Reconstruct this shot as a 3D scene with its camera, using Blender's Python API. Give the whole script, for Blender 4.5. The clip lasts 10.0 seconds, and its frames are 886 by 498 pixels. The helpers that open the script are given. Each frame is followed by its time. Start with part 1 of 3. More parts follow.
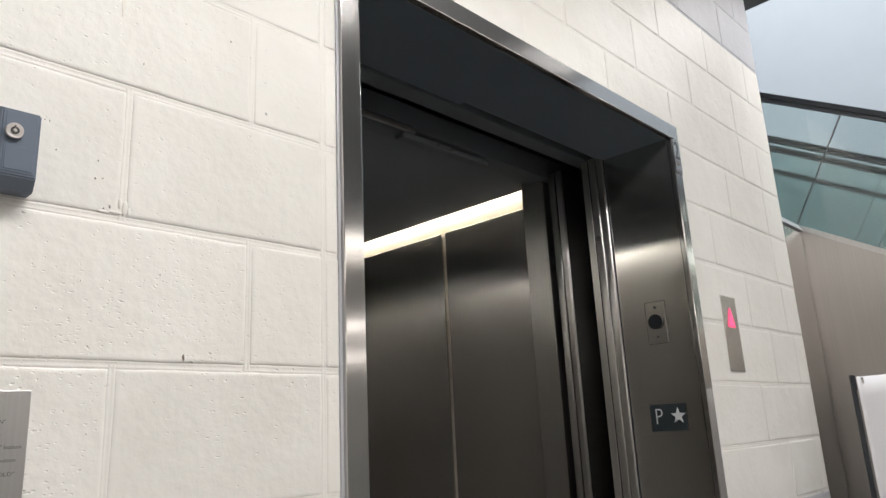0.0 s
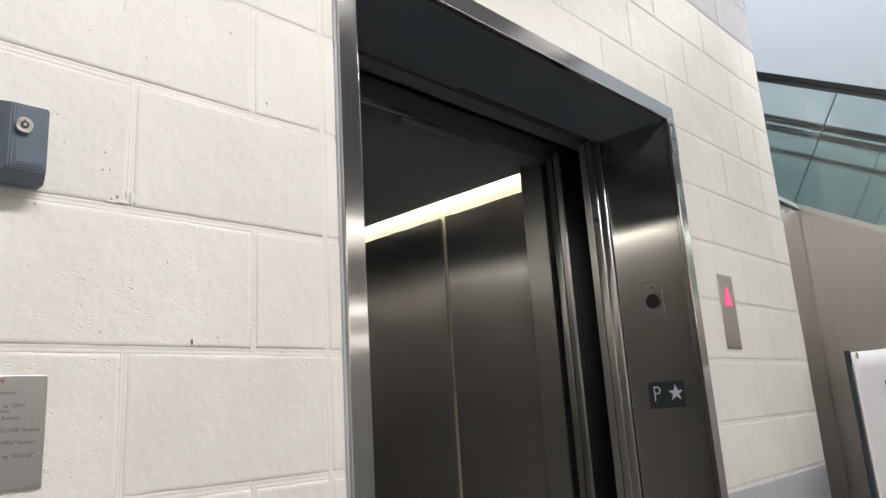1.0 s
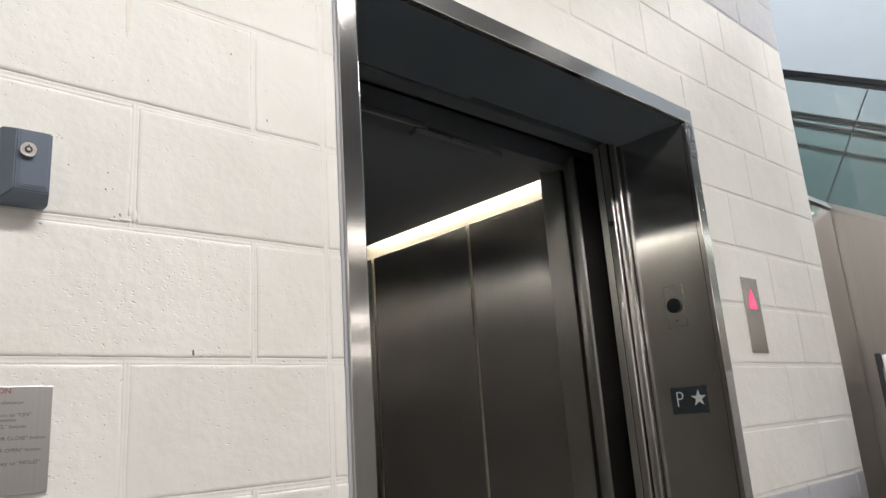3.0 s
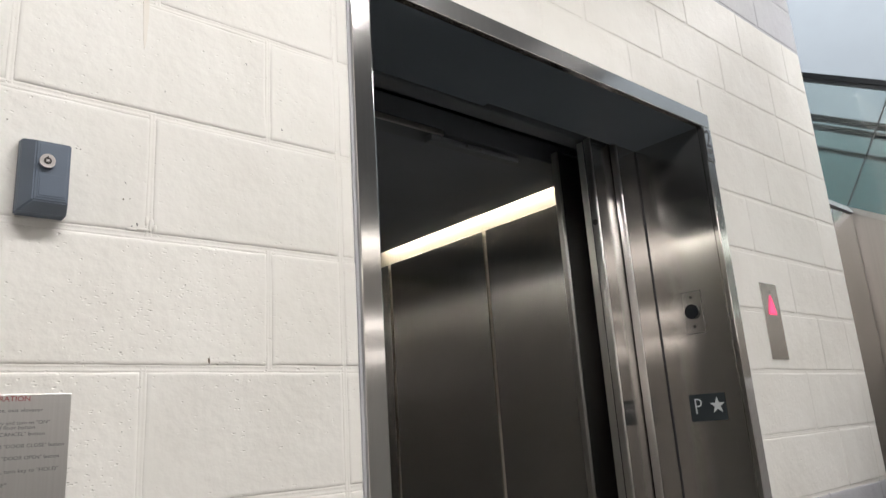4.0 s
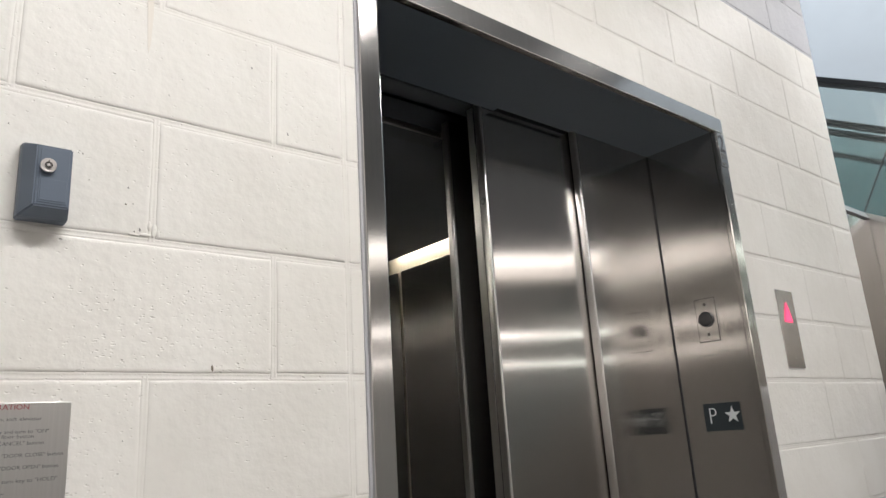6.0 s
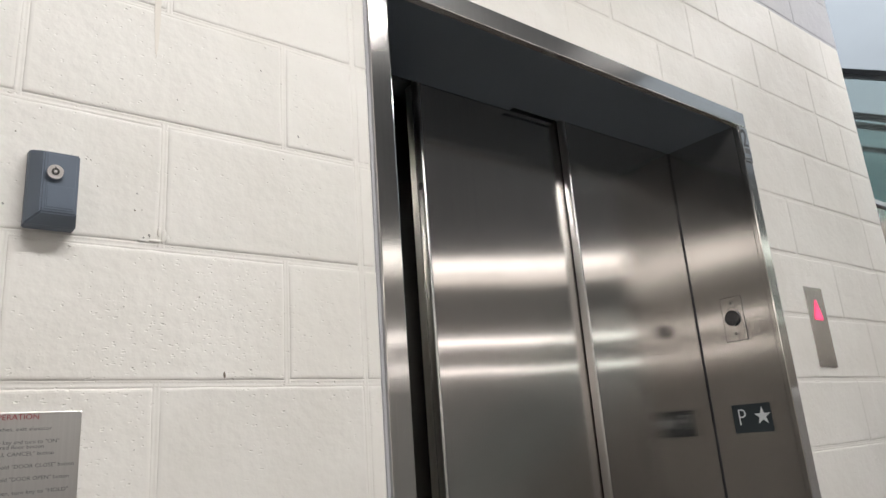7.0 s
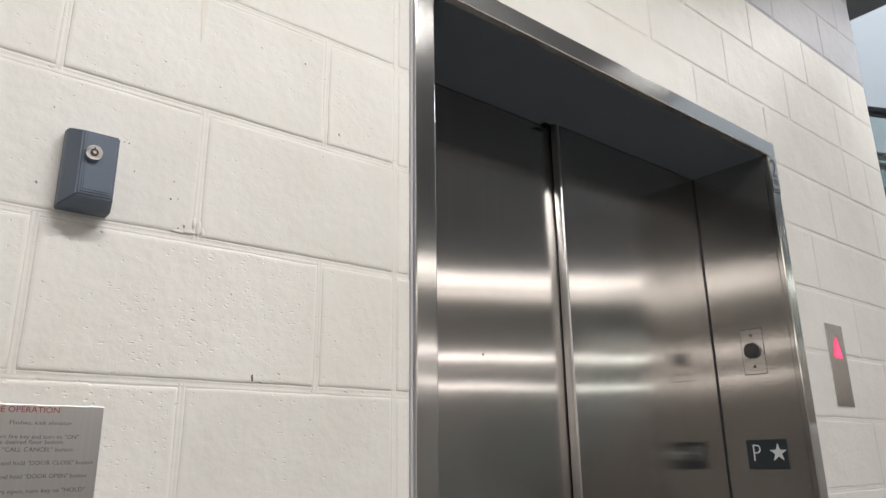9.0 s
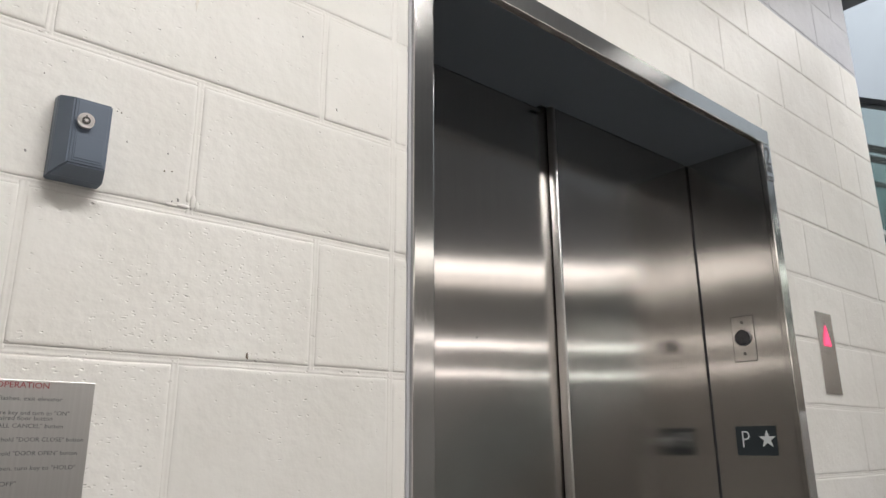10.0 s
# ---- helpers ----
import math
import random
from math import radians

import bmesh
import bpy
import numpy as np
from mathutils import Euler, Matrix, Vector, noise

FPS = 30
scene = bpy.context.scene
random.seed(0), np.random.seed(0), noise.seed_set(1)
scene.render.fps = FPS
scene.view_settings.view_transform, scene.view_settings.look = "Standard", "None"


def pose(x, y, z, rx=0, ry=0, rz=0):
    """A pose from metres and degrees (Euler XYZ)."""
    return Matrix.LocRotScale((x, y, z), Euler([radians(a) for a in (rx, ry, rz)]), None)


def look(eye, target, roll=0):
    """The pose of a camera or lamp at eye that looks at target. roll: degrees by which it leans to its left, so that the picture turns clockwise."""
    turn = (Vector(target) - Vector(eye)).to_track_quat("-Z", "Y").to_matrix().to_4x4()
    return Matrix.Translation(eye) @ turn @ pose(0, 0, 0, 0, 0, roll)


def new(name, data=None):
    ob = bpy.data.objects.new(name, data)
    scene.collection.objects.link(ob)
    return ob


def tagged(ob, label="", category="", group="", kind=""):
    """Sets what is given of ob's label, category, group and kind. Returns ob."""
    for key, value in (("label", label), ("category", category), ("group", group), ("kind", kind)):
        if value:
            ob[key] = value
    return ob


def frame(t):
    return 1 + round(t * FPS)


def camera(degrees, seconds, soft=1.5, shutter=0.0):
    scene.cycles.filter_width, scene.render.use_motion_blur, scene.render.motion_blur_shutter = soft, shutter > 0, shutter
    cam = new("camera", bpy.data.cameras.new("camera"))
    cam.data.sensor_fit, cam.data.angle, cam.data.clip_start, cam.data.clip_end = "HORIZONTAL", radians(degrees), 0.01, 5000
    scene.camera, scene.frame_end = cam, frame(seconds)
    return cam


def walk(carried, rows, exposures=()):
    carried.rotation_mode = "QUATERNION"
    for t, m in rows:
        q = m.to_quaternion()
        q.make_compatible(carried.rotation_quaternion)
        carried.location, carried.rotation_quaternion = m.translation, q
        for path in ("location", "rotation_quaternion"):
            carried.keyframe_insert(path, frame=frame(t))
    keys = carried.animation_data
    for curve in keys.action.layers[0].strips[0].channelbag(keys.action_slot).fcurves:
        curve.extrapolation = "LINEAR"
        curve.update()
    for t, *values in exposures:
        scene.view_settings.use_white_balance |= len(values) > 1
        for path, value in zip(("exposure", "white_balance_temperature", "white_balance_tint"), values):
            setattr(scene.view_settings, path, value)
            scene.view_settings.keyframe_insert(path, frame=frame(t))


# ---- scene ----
cam = camera(64.0, 10.0)
PATH = [
    (0, (-0.381, -0.986, 1.517), (1.023, 0.35, 2.015), -2.9),
    (0.5, (-0.391, -1.001, 1.514), (1.031, 0.328, 1.972), -3.9),
    (1, (-0.401, -1.01, 1.511), (1.007, 0.337, 1.962), -3.7),
    (1.5, (-0.405, -1.015, 1.509), (0.983, 0.362, 1.928), -4.0),
    (2, (-0.394, -1.036, 1.506), (0.991, 0.339, 1.944), -4.1),
    (2.5, (-0.367, -1.063, 1.502), (0.986, 0.334, 1.967), -4.1),
    (4, (-0.355, -1.088, 1.507), (0.926, 0.365, 2.003), -3.9),
    (4.5, (-0.353, -1.078, 1.507), (0.916, 0.384, 2.011), -3.7),
    (5, (-0.353, -1.077, 1.507), (0.918, 0.383, 2.013), -3.7),
    (5.5, (-0.35, -1.075, 1.51), (0.919, 0.383, 2.025), -3.4),
    (7, (-0.306, -1.06, 1.508), (0.897, 0.445, 2.046), -4.4),
    (7.5, (-0.313, -1.035, 1.515), (0.865, 0.477, 2.086), -3.0),
    (8, (-0.329, -0.991, 1.521), (0.897, 0.478, 2.105), -1.5),
    (8.5, (-0.335, -0.98, 1.521), (0.875, 0.506, 2.09), -0.8),
    (9, (-0.337, -0.976, 1.521), (0.874, 0.511, 2.092), -0.8),
    (9.5, (-0.34, -0.968, 1.519), (0.888, 0.513, 2.067), -0.8),
    (10, (-0.339, -0.944, 1.513), (0.909, 0.524, 2.051), -0.4),
]
walk(cam, [(t, look(eye, target, roll)) for t, eye, target, roll in PATH],
     exposures=((0, 0.29), (4, 0.25), (5.5, 0.25), (7, 0.16), (8, 0.1), (10, 0.12)))

# ---------------------------------------------------------------- light
world = bpy.data.worlds.new("world")
scene.world = world
world.use_nodes = True
wn = world.node_tree.nodes
sky = wn.new("ShaderNodeTexSky")
sky.sky_type = "NISHITA"
sky.sun_disc = False
sky.sun_elevation = radians(40)
sky.sun_rotation = radians(70)
world.node_tree.links.new(sky.outputs[0], wn["Background"].inputs[0])
wn["Background"].inputs[1].default_value = 0.08


def area_lamp(name, eye, target, w, h, watts, colour):
    data = bpy.data.lights.new(name, "AREA")
    data.shape, data.size, data.size_y, data.energy, data.color = "RECTANGLE", w, h, watts, colour
    ob = new(name, data)
    ob.matrix_world = look(eye, target)
    return ob


# unseen fill lamps, added over the lobby and over the escalator hall
area_lamp("lobby_fill_lamp", (-0.30, -1.66, 3.57), (-0.30, -1.66, 0), 0.9, 0.24, 32, (1.0, 0.974, 0.96))
area_lamp("lobby_fill_lamp", (0.82, -1.66, 3.57), (0.82, -1.66, 0), 0.9, 0.24, 40, (1.0, 0.974, 0.96))
# small fill added to brighten the wall right of the lift
area_lamp("lobby_fill_lamp", (2.98, -0.64, 3.57), (2.98, -0.64, 0), 0.38, 0.34, 11, (1.0, 0.98, 0.97))
area_lamp("hall_fill_lamp", (8.0, -1.0, 13.8), (8.0, -1.0, 0), 8.0, 14.0, 2500, (0.95, 0.975, 1.0))

# ---------------------------------------------------------------- materials


def material(name):
    m = bpy.data.materials.new(name)
    m.use_nodes = True
    return m, m.node_tree.nodes, m.node_tree.links, m.node_tree.nodes["Principled BSDF"]


def node(nodes, kind, **values):
    n = nodes.new(kind)
    for key, value in values.items():
        n.inputs[key].default_value = value
    return n


def place_coords(nodes, links, scale=(1, 1, 1)):
    geo = nodes.new("ShaderNodeNewGeometry")
    mp = nodes.new("ShaderNodeMapping")
    mp.inputs["Scale"].default_value = scale
    links.new(geo.outputs["Position"], mp.inputs["Vector"])
    return mp.outputs["Vector"]


def ramp(nodes, links, source, stops):
    r = nodes.new("ShaderNodeValToRGB")
    el = r.color_ramp.elements
    el[0].position, el[0].color = stops[0][0], (*stops[0][1], 1)
    el[1].position, el[1].color = stops[-1][0], (*stops[-1][1], 1)
    for p, c in stops[1:-1]:
        e = el.new(p)
        e.color = (*c, 1)
    links.new(source, r.inputs[0])
    return r.outputs["Color"]


def painted_block(name, low, high, rough=0.5):
    """Paint rolled over rough concrete block: soft lumps, filled and open pits, faint yellowing."""
    m, n, l, b = material(name)
    co = place_coords(n, l)

    def math_node(kind, p, q, r=None):
        k = n.new("ShaderNodeMath")
        k.operation = kind
        for slot, value in zip(k.inputs, (p, q, r)):
            if value is None:
                continue
            if isinstance(value, (int, float)):
                slot.default_value = value
            else:
                l.new(value, slot)
        return k.outputs[0]

    def noise(scale, detail=3.0, rough_=0.5, vector=None):
        k = node(n, "ShaderNodeTexNoise", Scale=scale, Detail=detail, Roughness=rough_)
        l.new(vector or co, k.inputs["Vector"])
        return k

    info = n.new("ShaderNodeObjectInfo")
    # long, bent pits: warped cells, stretched along the course
    warp = noise(60.0)
    bent = n.new("ShaderNodeVectorMath")
    bent.operation = "MULTIPLY_ADD"
    l.new(warp.outputs["Color"], bent.inputs[0])
    bent.inputs[1].default_value = (0.010, 0.010, 0.010)
    l.new(place_coords(n, l, (0.55, 1.0, 1.1)), bent.inputs[2])

    def pits(scale, least, most, share):
        vor = node(n, "ShaderNodeTexVoronoi", Scale=scale, Randomness=1.0)
        l.new(bent.outputs[0], vor.inputs["Vector"])
        sep = n.new("ShaderNodeSeparateColor")
        l.new(vor.outputs["Color"], sep.inputs[0])
        size = math_node("MULTIPLY_ADD", sep.outputs[1], most - least, least)
        hole = n.new("ShaderNodeMapRange")
        hole.interpolation_type = "SMOOTHSTEP"
        hole.inputs["To Min"].default_value, hole.inputs["To Max"].default_value = 1.0, 0.0
        l.new(vor.outputs["Distance"], hole.inputs["Value"])
        l.new(size, hole.inputs["From Max"])
        return math_node("MULTIPLY", hole.outputs[0], math_node("LESS_THAN", sep.outputs[0], share))

    patch = n.new("ShaderNodeMapRange")
    patch.inputs["From Min"].default_value, patch.inputs["From Max"].default_value = 0.38, 0.60
    patch.inputs["To Min"].default_value, patch.inputs["To Max"].default_value = 0.10, 0.62
    l.new(noise(5.0, 2.0).outputs["Fac"], patch.inputs["Value"])
    share = math_node("MULTIPLY", patch.outputs[0], math_node("MULTIPLY_ADD", info.outputs["Random"], 0.9, 0.45))
    small = pits(165.0, 0.13, 0.36, share)
    large = pits(62.0, 0.08, 0.25, math_node("MULTIPLY", share, 0.55))
    height = math_node("MULTIPLY", noise(16.0, 2.0).outputs["Fac"], 1.5)
    height = math_node("MULTIPLY_ADD", noise(75.0, 2.0).outputs["Fac"], 0.42, height)
    height = math_node("MULTIPLY_ADD", noise(240.0, 2.0).outputs["Fac"], 0.07, height)
    height = math_node("MULTIPLY_ADD", small, -0.36, height)
    height = math_node("MULTIPLY_ADD", large, -0.75, height)
    bump = node(n, "ShaderNodeBump", Strength=1.0, Distance=0.0021)
    l.new(height, bump.inputs["Height"])
    l.new(bump.outputs["Normal"], b.inputs["Normal"])
    stain = noise(2.6, 4.0, 0.6)
    tone = ramp(n, l, stain.outputs["Fac"], [(0.35, low), (0.65, high)])
    vary = n.new("ShaderNodeMapRange")
    vary.inputs["To Min"].default_value, vary.inputs["To Max"].default_value = 0.965, 1.025
    l.new(info.outputs["Random"], vary.inputs["Value"])
    mul = n.new("ShaderNodeVectorMath")
    mul.operation = "SCALE"
    l.new(tone, mul.inputs[0])
    l.new(vary.outputs[0], mul.inputs["Scale"])
    # shade at the bottom of the larger pits only, put into the colour
    pit_shade = n.new("ShaderNodeMix")
    pit_shade.data_type = "RGBA"
    l.new(math_node("MULTIPLY", large, 0.22), pit_shade.inputs[0])
    l.new(mul.outputs[0], pit_shade.inputs[6])
    pit_shade.inputs[7].default_value = (0.30, 0.27, 0.23, 1)
    l.new(pit_shade.outputs[2], b.inputs["Base Color"])
    b.inputs["Roughness"].default_value = rough
    return m


def brushed_steel(name, colour, rough=0.2, aniso=1.0, wave=0.0006, grain=0.06, spread=0.0):
    """Stainless steel with a vertical grain and slightly wavy sheet."""
    m, n, l, b = material(name)
    geo = n.new("ShaderNodeNewGeometry")
    cross = n.new("ShaderNodeVectorMath")
    cross.operation = "CROSS_PRODUCT"
    l.new(geo.outputs["True Normal"], cross.inputs[0])
    cross.inputs[1].default_value = (0.02, 0.03, 1.0)
    l.new(cross.outputs[0], b.inputs["Tangent"])
    co = place_coords(n, l, (260, 260, 1.2))
    lines = node(n, "ShaderNodeTexNoise", Scale=1.0, Detail=3.0)
    l.new(co, lines.inputs["Vector"])
    dark = tuple(c * (1 - grain) for c in colour)
    l.new(ramp(n, l, lines.outputs["Fac"], [(0.35, dark), (0.65, colour)]), b.inputs["Base Color"])
    b.inputs["Roughness"].default_value = rough
    sheet = node(n, "ShaderNodeTexNoise", Scale=2.4, Detail=1.0, Roughness=0.4)
    l.new(place_coords(n, l, (1.0, 1.0, 0.8)), sheet.inputs["Vector"])
    b1 = node(n, "ShaderNodeBump", Strength=1.0, Distance=wave)
    l.new(sheet.outputs["Fac"], b1.inputs["Height"])
    if spread:
        # the fine vertical scratches fan a reflection out sideways
        hair = n.new("ShaderNodeTexWhiteNoise")
        l.new(place_coords(n, l, (9000, 9000, 700)), hair.inputs["Vector"])
        mid = n.new("ShaderNodeMapRange")
        mid.inputs["To Min"].default_value, mid.inputs["To Max"].default_value = -spread, spread
        l.new(hair.outputs["Value"], mid.inputs["Value"])
        side = n.new("ShaderNodeVectorMath")
        side.operation = "SCALE"
        l.new(cross.outputs[0], side.inputs[0])
        l.new(mid.outputs[0], side.inputs["Scale"])
        tilt = n.new("ShaderNodeVectorMath")
        l.new(b1.outputs["Normal"], tilt.inputs[0])
        l.new(side.outputs[0], tilt.inputs[1])
        unit = n.new("ShaderNodeVectorMath")
        unit.operation = "NORMALIZE"
        l.new(tilt.outputs[0], unit.inputs[0])
        l.new(unit.outputs[0], b.inputs["Normal"])
    else:
        l.new(b1.outputs["Normal"], b.inputs["Normal"])
    b.inputs["Metallic"].default_value = 1.0
    b.inputs["Anisotropic"].default_value = aniso
    return m


def plain(name, colour, rough=0.5, metal=0.0, bump=0.0, scale=120.0, spread=0.12):
    m, n, l, b = material(name)
    co = place_coords(n, l)
    noi = node(n, "ShaderNodeTexNoise", Scale=scale, Detail=4.0)
    l.new(co, noi.inputs["Vector"])
    big = node(n, "ShaderNodeTexNoise", Scale=2.2, Detail=3.0)
    l.new(co, big.inputs["Vector"])
    lo = tuple(c * (1 - spread) for c in colour)
    l.new(ramp(n, l, big.outputs["Fac"], [(0.3, lo), (0.7, colour)]), b.inputs["Base Color"])
    if bump:
        bm = node(n, "ShaderNodeBump", Strength=0.5, Distance=bump)
        l.new(noi.outputs["Fac"], bm.inputs["Height"])
        l.new(bm.outputs["Normal"], b.inputs["Normal"])
    b.inputs["Roughness"].default_value = rough
    b.inputs["Metallic"].default_value = metal
    return m


def glowing(name, colour, strength, base=(0.8, 0.8, 0.8)):
    m, n, l, b = material(name)
    b.inputs["Base Color"].default_value = (*base, 1)
    b.inputs["Emission Color"].default_value = (*colour, 1)
    b.inputs["Emission Strength"].default_value = strength
    return m


def perforated_steel(name):
    """Textured steel with a fine raised dot pattern."""
    m = brushed_steel(name, (0.42, 0.41, 0.395), 0.28, 0.8)
    n, l = m.node_tree.nodes, m.node_tree.links
    b = n["Principled BSDF"]
    vor = node(n, "ShaderNodeTexVoronoi", Scale=260.0, Randomness=0.0)
    l.new(place_coords(n, l), vor.inputs["Vector"])
    bm = node(n, "ShaderNodeBump", Strength=0.5, Distance=0.0005)
    l.new(vor.outputs["Distance"], bm.inputs["Height"])
    l.new(bm.outputs["Normal"], b.inputs["Normal"])
    return m


def tinted_glass(name, colour):
    m, n, l, b = material(name)
    clear = n.new("ShaderNodeBsdfTransparent")
    clear.inputs["Color"].default_value = (*colour, 1)
    gloss = n.new("ShaderNodeBsdfGlossy")
    gloss.inputs["Roughness"].default_value = 0.03
    mix = n.new("ShaderNodeMixShader")
    mix.inputs[0].default_value = 0.08
    l.new(clear.outputs[0], mix.inputs[1])
    l.new(gloss.outputs[0], mix.inputs[2])
    l.new(mix.outputs[0], n["Material Output"].inputs["Surface"])
    n.remove(b)
    return m


M_WHITE = painted_block("white_block_paint", (0.74, 0.715, 0.665), (0.81, 0.79, 0.745))
M_GREY = painted_block("grey_block_paint", (0.45, 0.45, 0.475), (0.50, 0.50, 0.525))
M_DOOR = brushed_steel("door_steel", (0.565, 0.54, 0.52), 0.135, 1.0, 0.0007, spread=0.02)
M_FRAME = brushed_steel("frame_steel", (0.58, 0.57, 0.55), 0.14, 0.85, 0.0003)
M_JAMB = brushed_steel("jamb_steel", (0.60, 0.59, 0.57), 0.14, 1.0, 0.0014, spread=0.03)
# steel underside: its dim reflection of the floor is put into the colour
M_SOFFIT = plain("soffit_shaded_steel", (0.11, 0.134, 0.162), 0.45)
M_CAR = brushed_steel("car_steel", (0.45, 0.44, 0.425), 0.24, 1.0, 0.0008, spread=0.10)
M_PLATE = brushed_steel("plate_steel", (0.58, 0.575, 0.56), 0.38, 0.3, 0.0001)
M_EDGE = brushed_steel("edge_steel", (0.64, 0.625, 0.60), 0.30, 0.3, 0.0001)
M_PERF = perforated_steel("perforated_steel")
M_CLAD = brushed_steel("cladding_steel", (0.46, 0.44, 0.42), 0.30, 0.8, 0.0016)
M_FILL = brushed_steel("dented_steel", (0.57, 0.55, 0.53), 0.17, 0.3, 0.009)
# lens haze is put into the shaft and car ceiling colours, lifting them bluish
M_DARK = plain("shaft_grey_hazed", (0.15, 0.18, 0.20), 0.6)
M_CARROOF = plain("car_ceiling_hazed", (0.19, 0.205, 0.225), 0.9)
M_CARROOF.node_tree.nodes["Principled BSDF"].inputs["Specular IOR Level"].default_value = 0.12
M_CARCEIL = plain("car_ceiling_metal_hazed", (0.11, 0.122, 0.135), 0.5)
M_BOX = plain("blue_grey_enamel", (0.105, 0.135, 0.18), 0.42, 0.0, 0.0002, 400.0, 0.06)
M_SIGN = plain("dark_sign_plastic", (0.016, 0.024, 0.028), 0.75)
M_SIGNTEXT = plain("pale_sign_plastic", (0.62, 0.65, 0.66), 0.5)
M_INK = plain("black_ink", (0.05, 0.05, 0.055), 0.6)
M_REDINK = plain("red_ink", (0.34, 0.05, 0.06), 0.6)
M_GREYINK = plain("grey_ink", (0.16, 0.165, 0.17), 0.6)
M_LENS = plain("black_lens", (0.01, 0.012, 0.016), 0.08)
M_SCREW = plain("screw_steel", (0.22, 0.215, 0.21), 0.35, 1.0)
M_CHROME = plain("chrome", (0.75, 0.72, 0.68), 0.22, 1.0)
M_LOCK = plain("satin_nickel", (0.62, 0.59, 0.57), 0.42, 0.7)
M_BRASS = plain("keyway_dark", (0.06, 0.055, 0.05), 0.4, 0.6)
# rubber parts; also colours the shaded gap behind the jamb
M_RUBBERGAP = plain("black_rubber_and_gap", (0.022, 0.026, 0.032), 0.45)
M_RUN = plain("yellowed_paint", (0.77, 0.725, 0.655), 0.55)
M_CHIP = plain("chipped_paint_brown", (0.16, 0.13, 0.09), 0.8)
M_CHIPGREY = plain("chipped_paint_grey", (0.32, 0.31, 0.29), 0.8)
M_FLOOR = plain("terrazzo", (0.36, 0.352, 0.34), 0.3, 0.0, 0.0, 160.0, 0.3)
M_CEIL = plain("ceiling_paint", (0.255, 0.272, 0.292), 0.75)
M_WALLP = plain("wall_paint", (0.62, 0.595, 0.575), 0.7, 0.0, 0.0003)
M_WARMWALL = plain("warm_wall_paint", (0.58, 0.555, 0.52), 0.6, 0.0, 0.0003)
M_HALLSOUTH = plain("dull_grey_paint", (0.24, 0.24, 0.24), 0.7)
M_FARWALL = plain("far_wall_paint", (0.33, 0.356, 0.382), 0.7, spread=0.03)
M_CLOTH = plain("white_banner_cloth", (0.78, 0.77, 0.78), 0.7, 0.0, 0.0002, 900.0, 0.05)
M_BLUE = plain("blue_print", (0.045, 0.20, 0.60), 0.6)
M_GLASS = tinted_glass("green_glass", (0.88, 0.935, 0.925))
M_COVE = plain("cove_enamel", (0.60, 0.55, 0.47), 0.5)
M_LIGHT = glowing("lamp_diffuser", (1.0, 0.88, 0.71), 25.0)
# left cove and left car wall are brightened to lift the jamb's reflection
M_LIGHTBOOST = glowing("boosted_diffuser", (1.0, 0.93, 0.84), 42.0)
M_CARLEFT = plain("brightened_satin_panel", (0.74, 0.73, 0.71), 0.45, 0.1)
M_ARROW = glowing("pink_lamp", (1.0, 0.08, 0.22), 0.72, (0.40, 0.05, 0.09))
M_ARROWSPOT = glowing("pink_lamp_middle", (1.0, 0.09, 0.24), 1.15, (0.40, 0.05, 0.09))
M_LANTERN = brushed_steel("lantern_steel", (0.62, 0.60, 0.58), 0.20, 0.9, 0.0006)
M_WINDOW = glowing("bright_window", (1.0, 0.935, 0.88), 2.3)
M_WINDOWLOW = glowing("hazy_window", (1.0, 0.90, 0.80), 1.25)
M_TUBE = glowing("tube_lamp", (1.0, 0.92, 0.87), 3.8)
M_CONCRETE = plain("concrete", (0.3, 0.3, 0.3), 0.8, 0.0, 0.0005)

# ---------------------------------------------------------------- mesh helpers


def box_bm(x0, x1, y0, y1, z0, z1, bevel=0.0):
    bm = bmesh.new()
    bmesh.ops.create_cube(bm, size=1.0)
    for v in bm.verts:
        v.co = ((x0 + x1) / 2 + v.co.x * (x1 - x0), (y0 + y1) / 2 + v.co.y * (y1 - y0), (z0 + z1) / 2 + v.co.z * (z1 - z0))
    if bevel:
        bmesh.ops.bevel(bm, geom=bm.edges[:], offset=bevel, segments=2, affect="EDGES", profile=0.5)
    return bm


def prism_bm(points, axis, lo, hi):
    """A polygon in the two other axes, drawn out along axis from lo to hi."""
    bm = bmesh.new()

    def put(p, s):
        return {"x": (s, p[0], p[1]), "y": (p[0], s, p[1]), "z": (p[0], p[1], s)}[axis]

    a = [bm.verts.new(put(p, lo)) for p in points]
    b = [bm.verts.new(put(p, hi)) for p in points]
    bm.faces.new(a)
    bm.faces.new(b[::-1])
    for i in range(len(points)):
        j = (i + 1) % len(points)
        bm.faces.new((a[i], b[i], b[j], a[j]))
    bmesh.ops.recalc_face_normals(bm, faces=bm.faces[:])
    return bm


def tube_bm(centre, radius, depth, axis="y", segments=24, bevel=0.0, radius2=None):
    bm = bmesh.new()
    bmesh.ops.create_cone(bm, cap_ends=True, segments=segments, radius1=radius, radius2=radius if radius2 is None else radius2, depth=depth)
    turn = {"x": pose(0, 0, 0, 0, 90, 0), "y": pose(0, 0, 0, 90, 0, 0), "z": pose(0, 0, 0)}[axis]
    bm.transform(Matrix.Translation(centre) @ turn)
    if bevel:
        rim = [e for e in bm.edges if len(e.link_faces) == 2 and abs(e.calc_face_angle(0)) > 1.0]
        bmesh.ops.bevel(bm, geom=rim, offset=bevel, segments=2, affect="EDGES")
    return bm


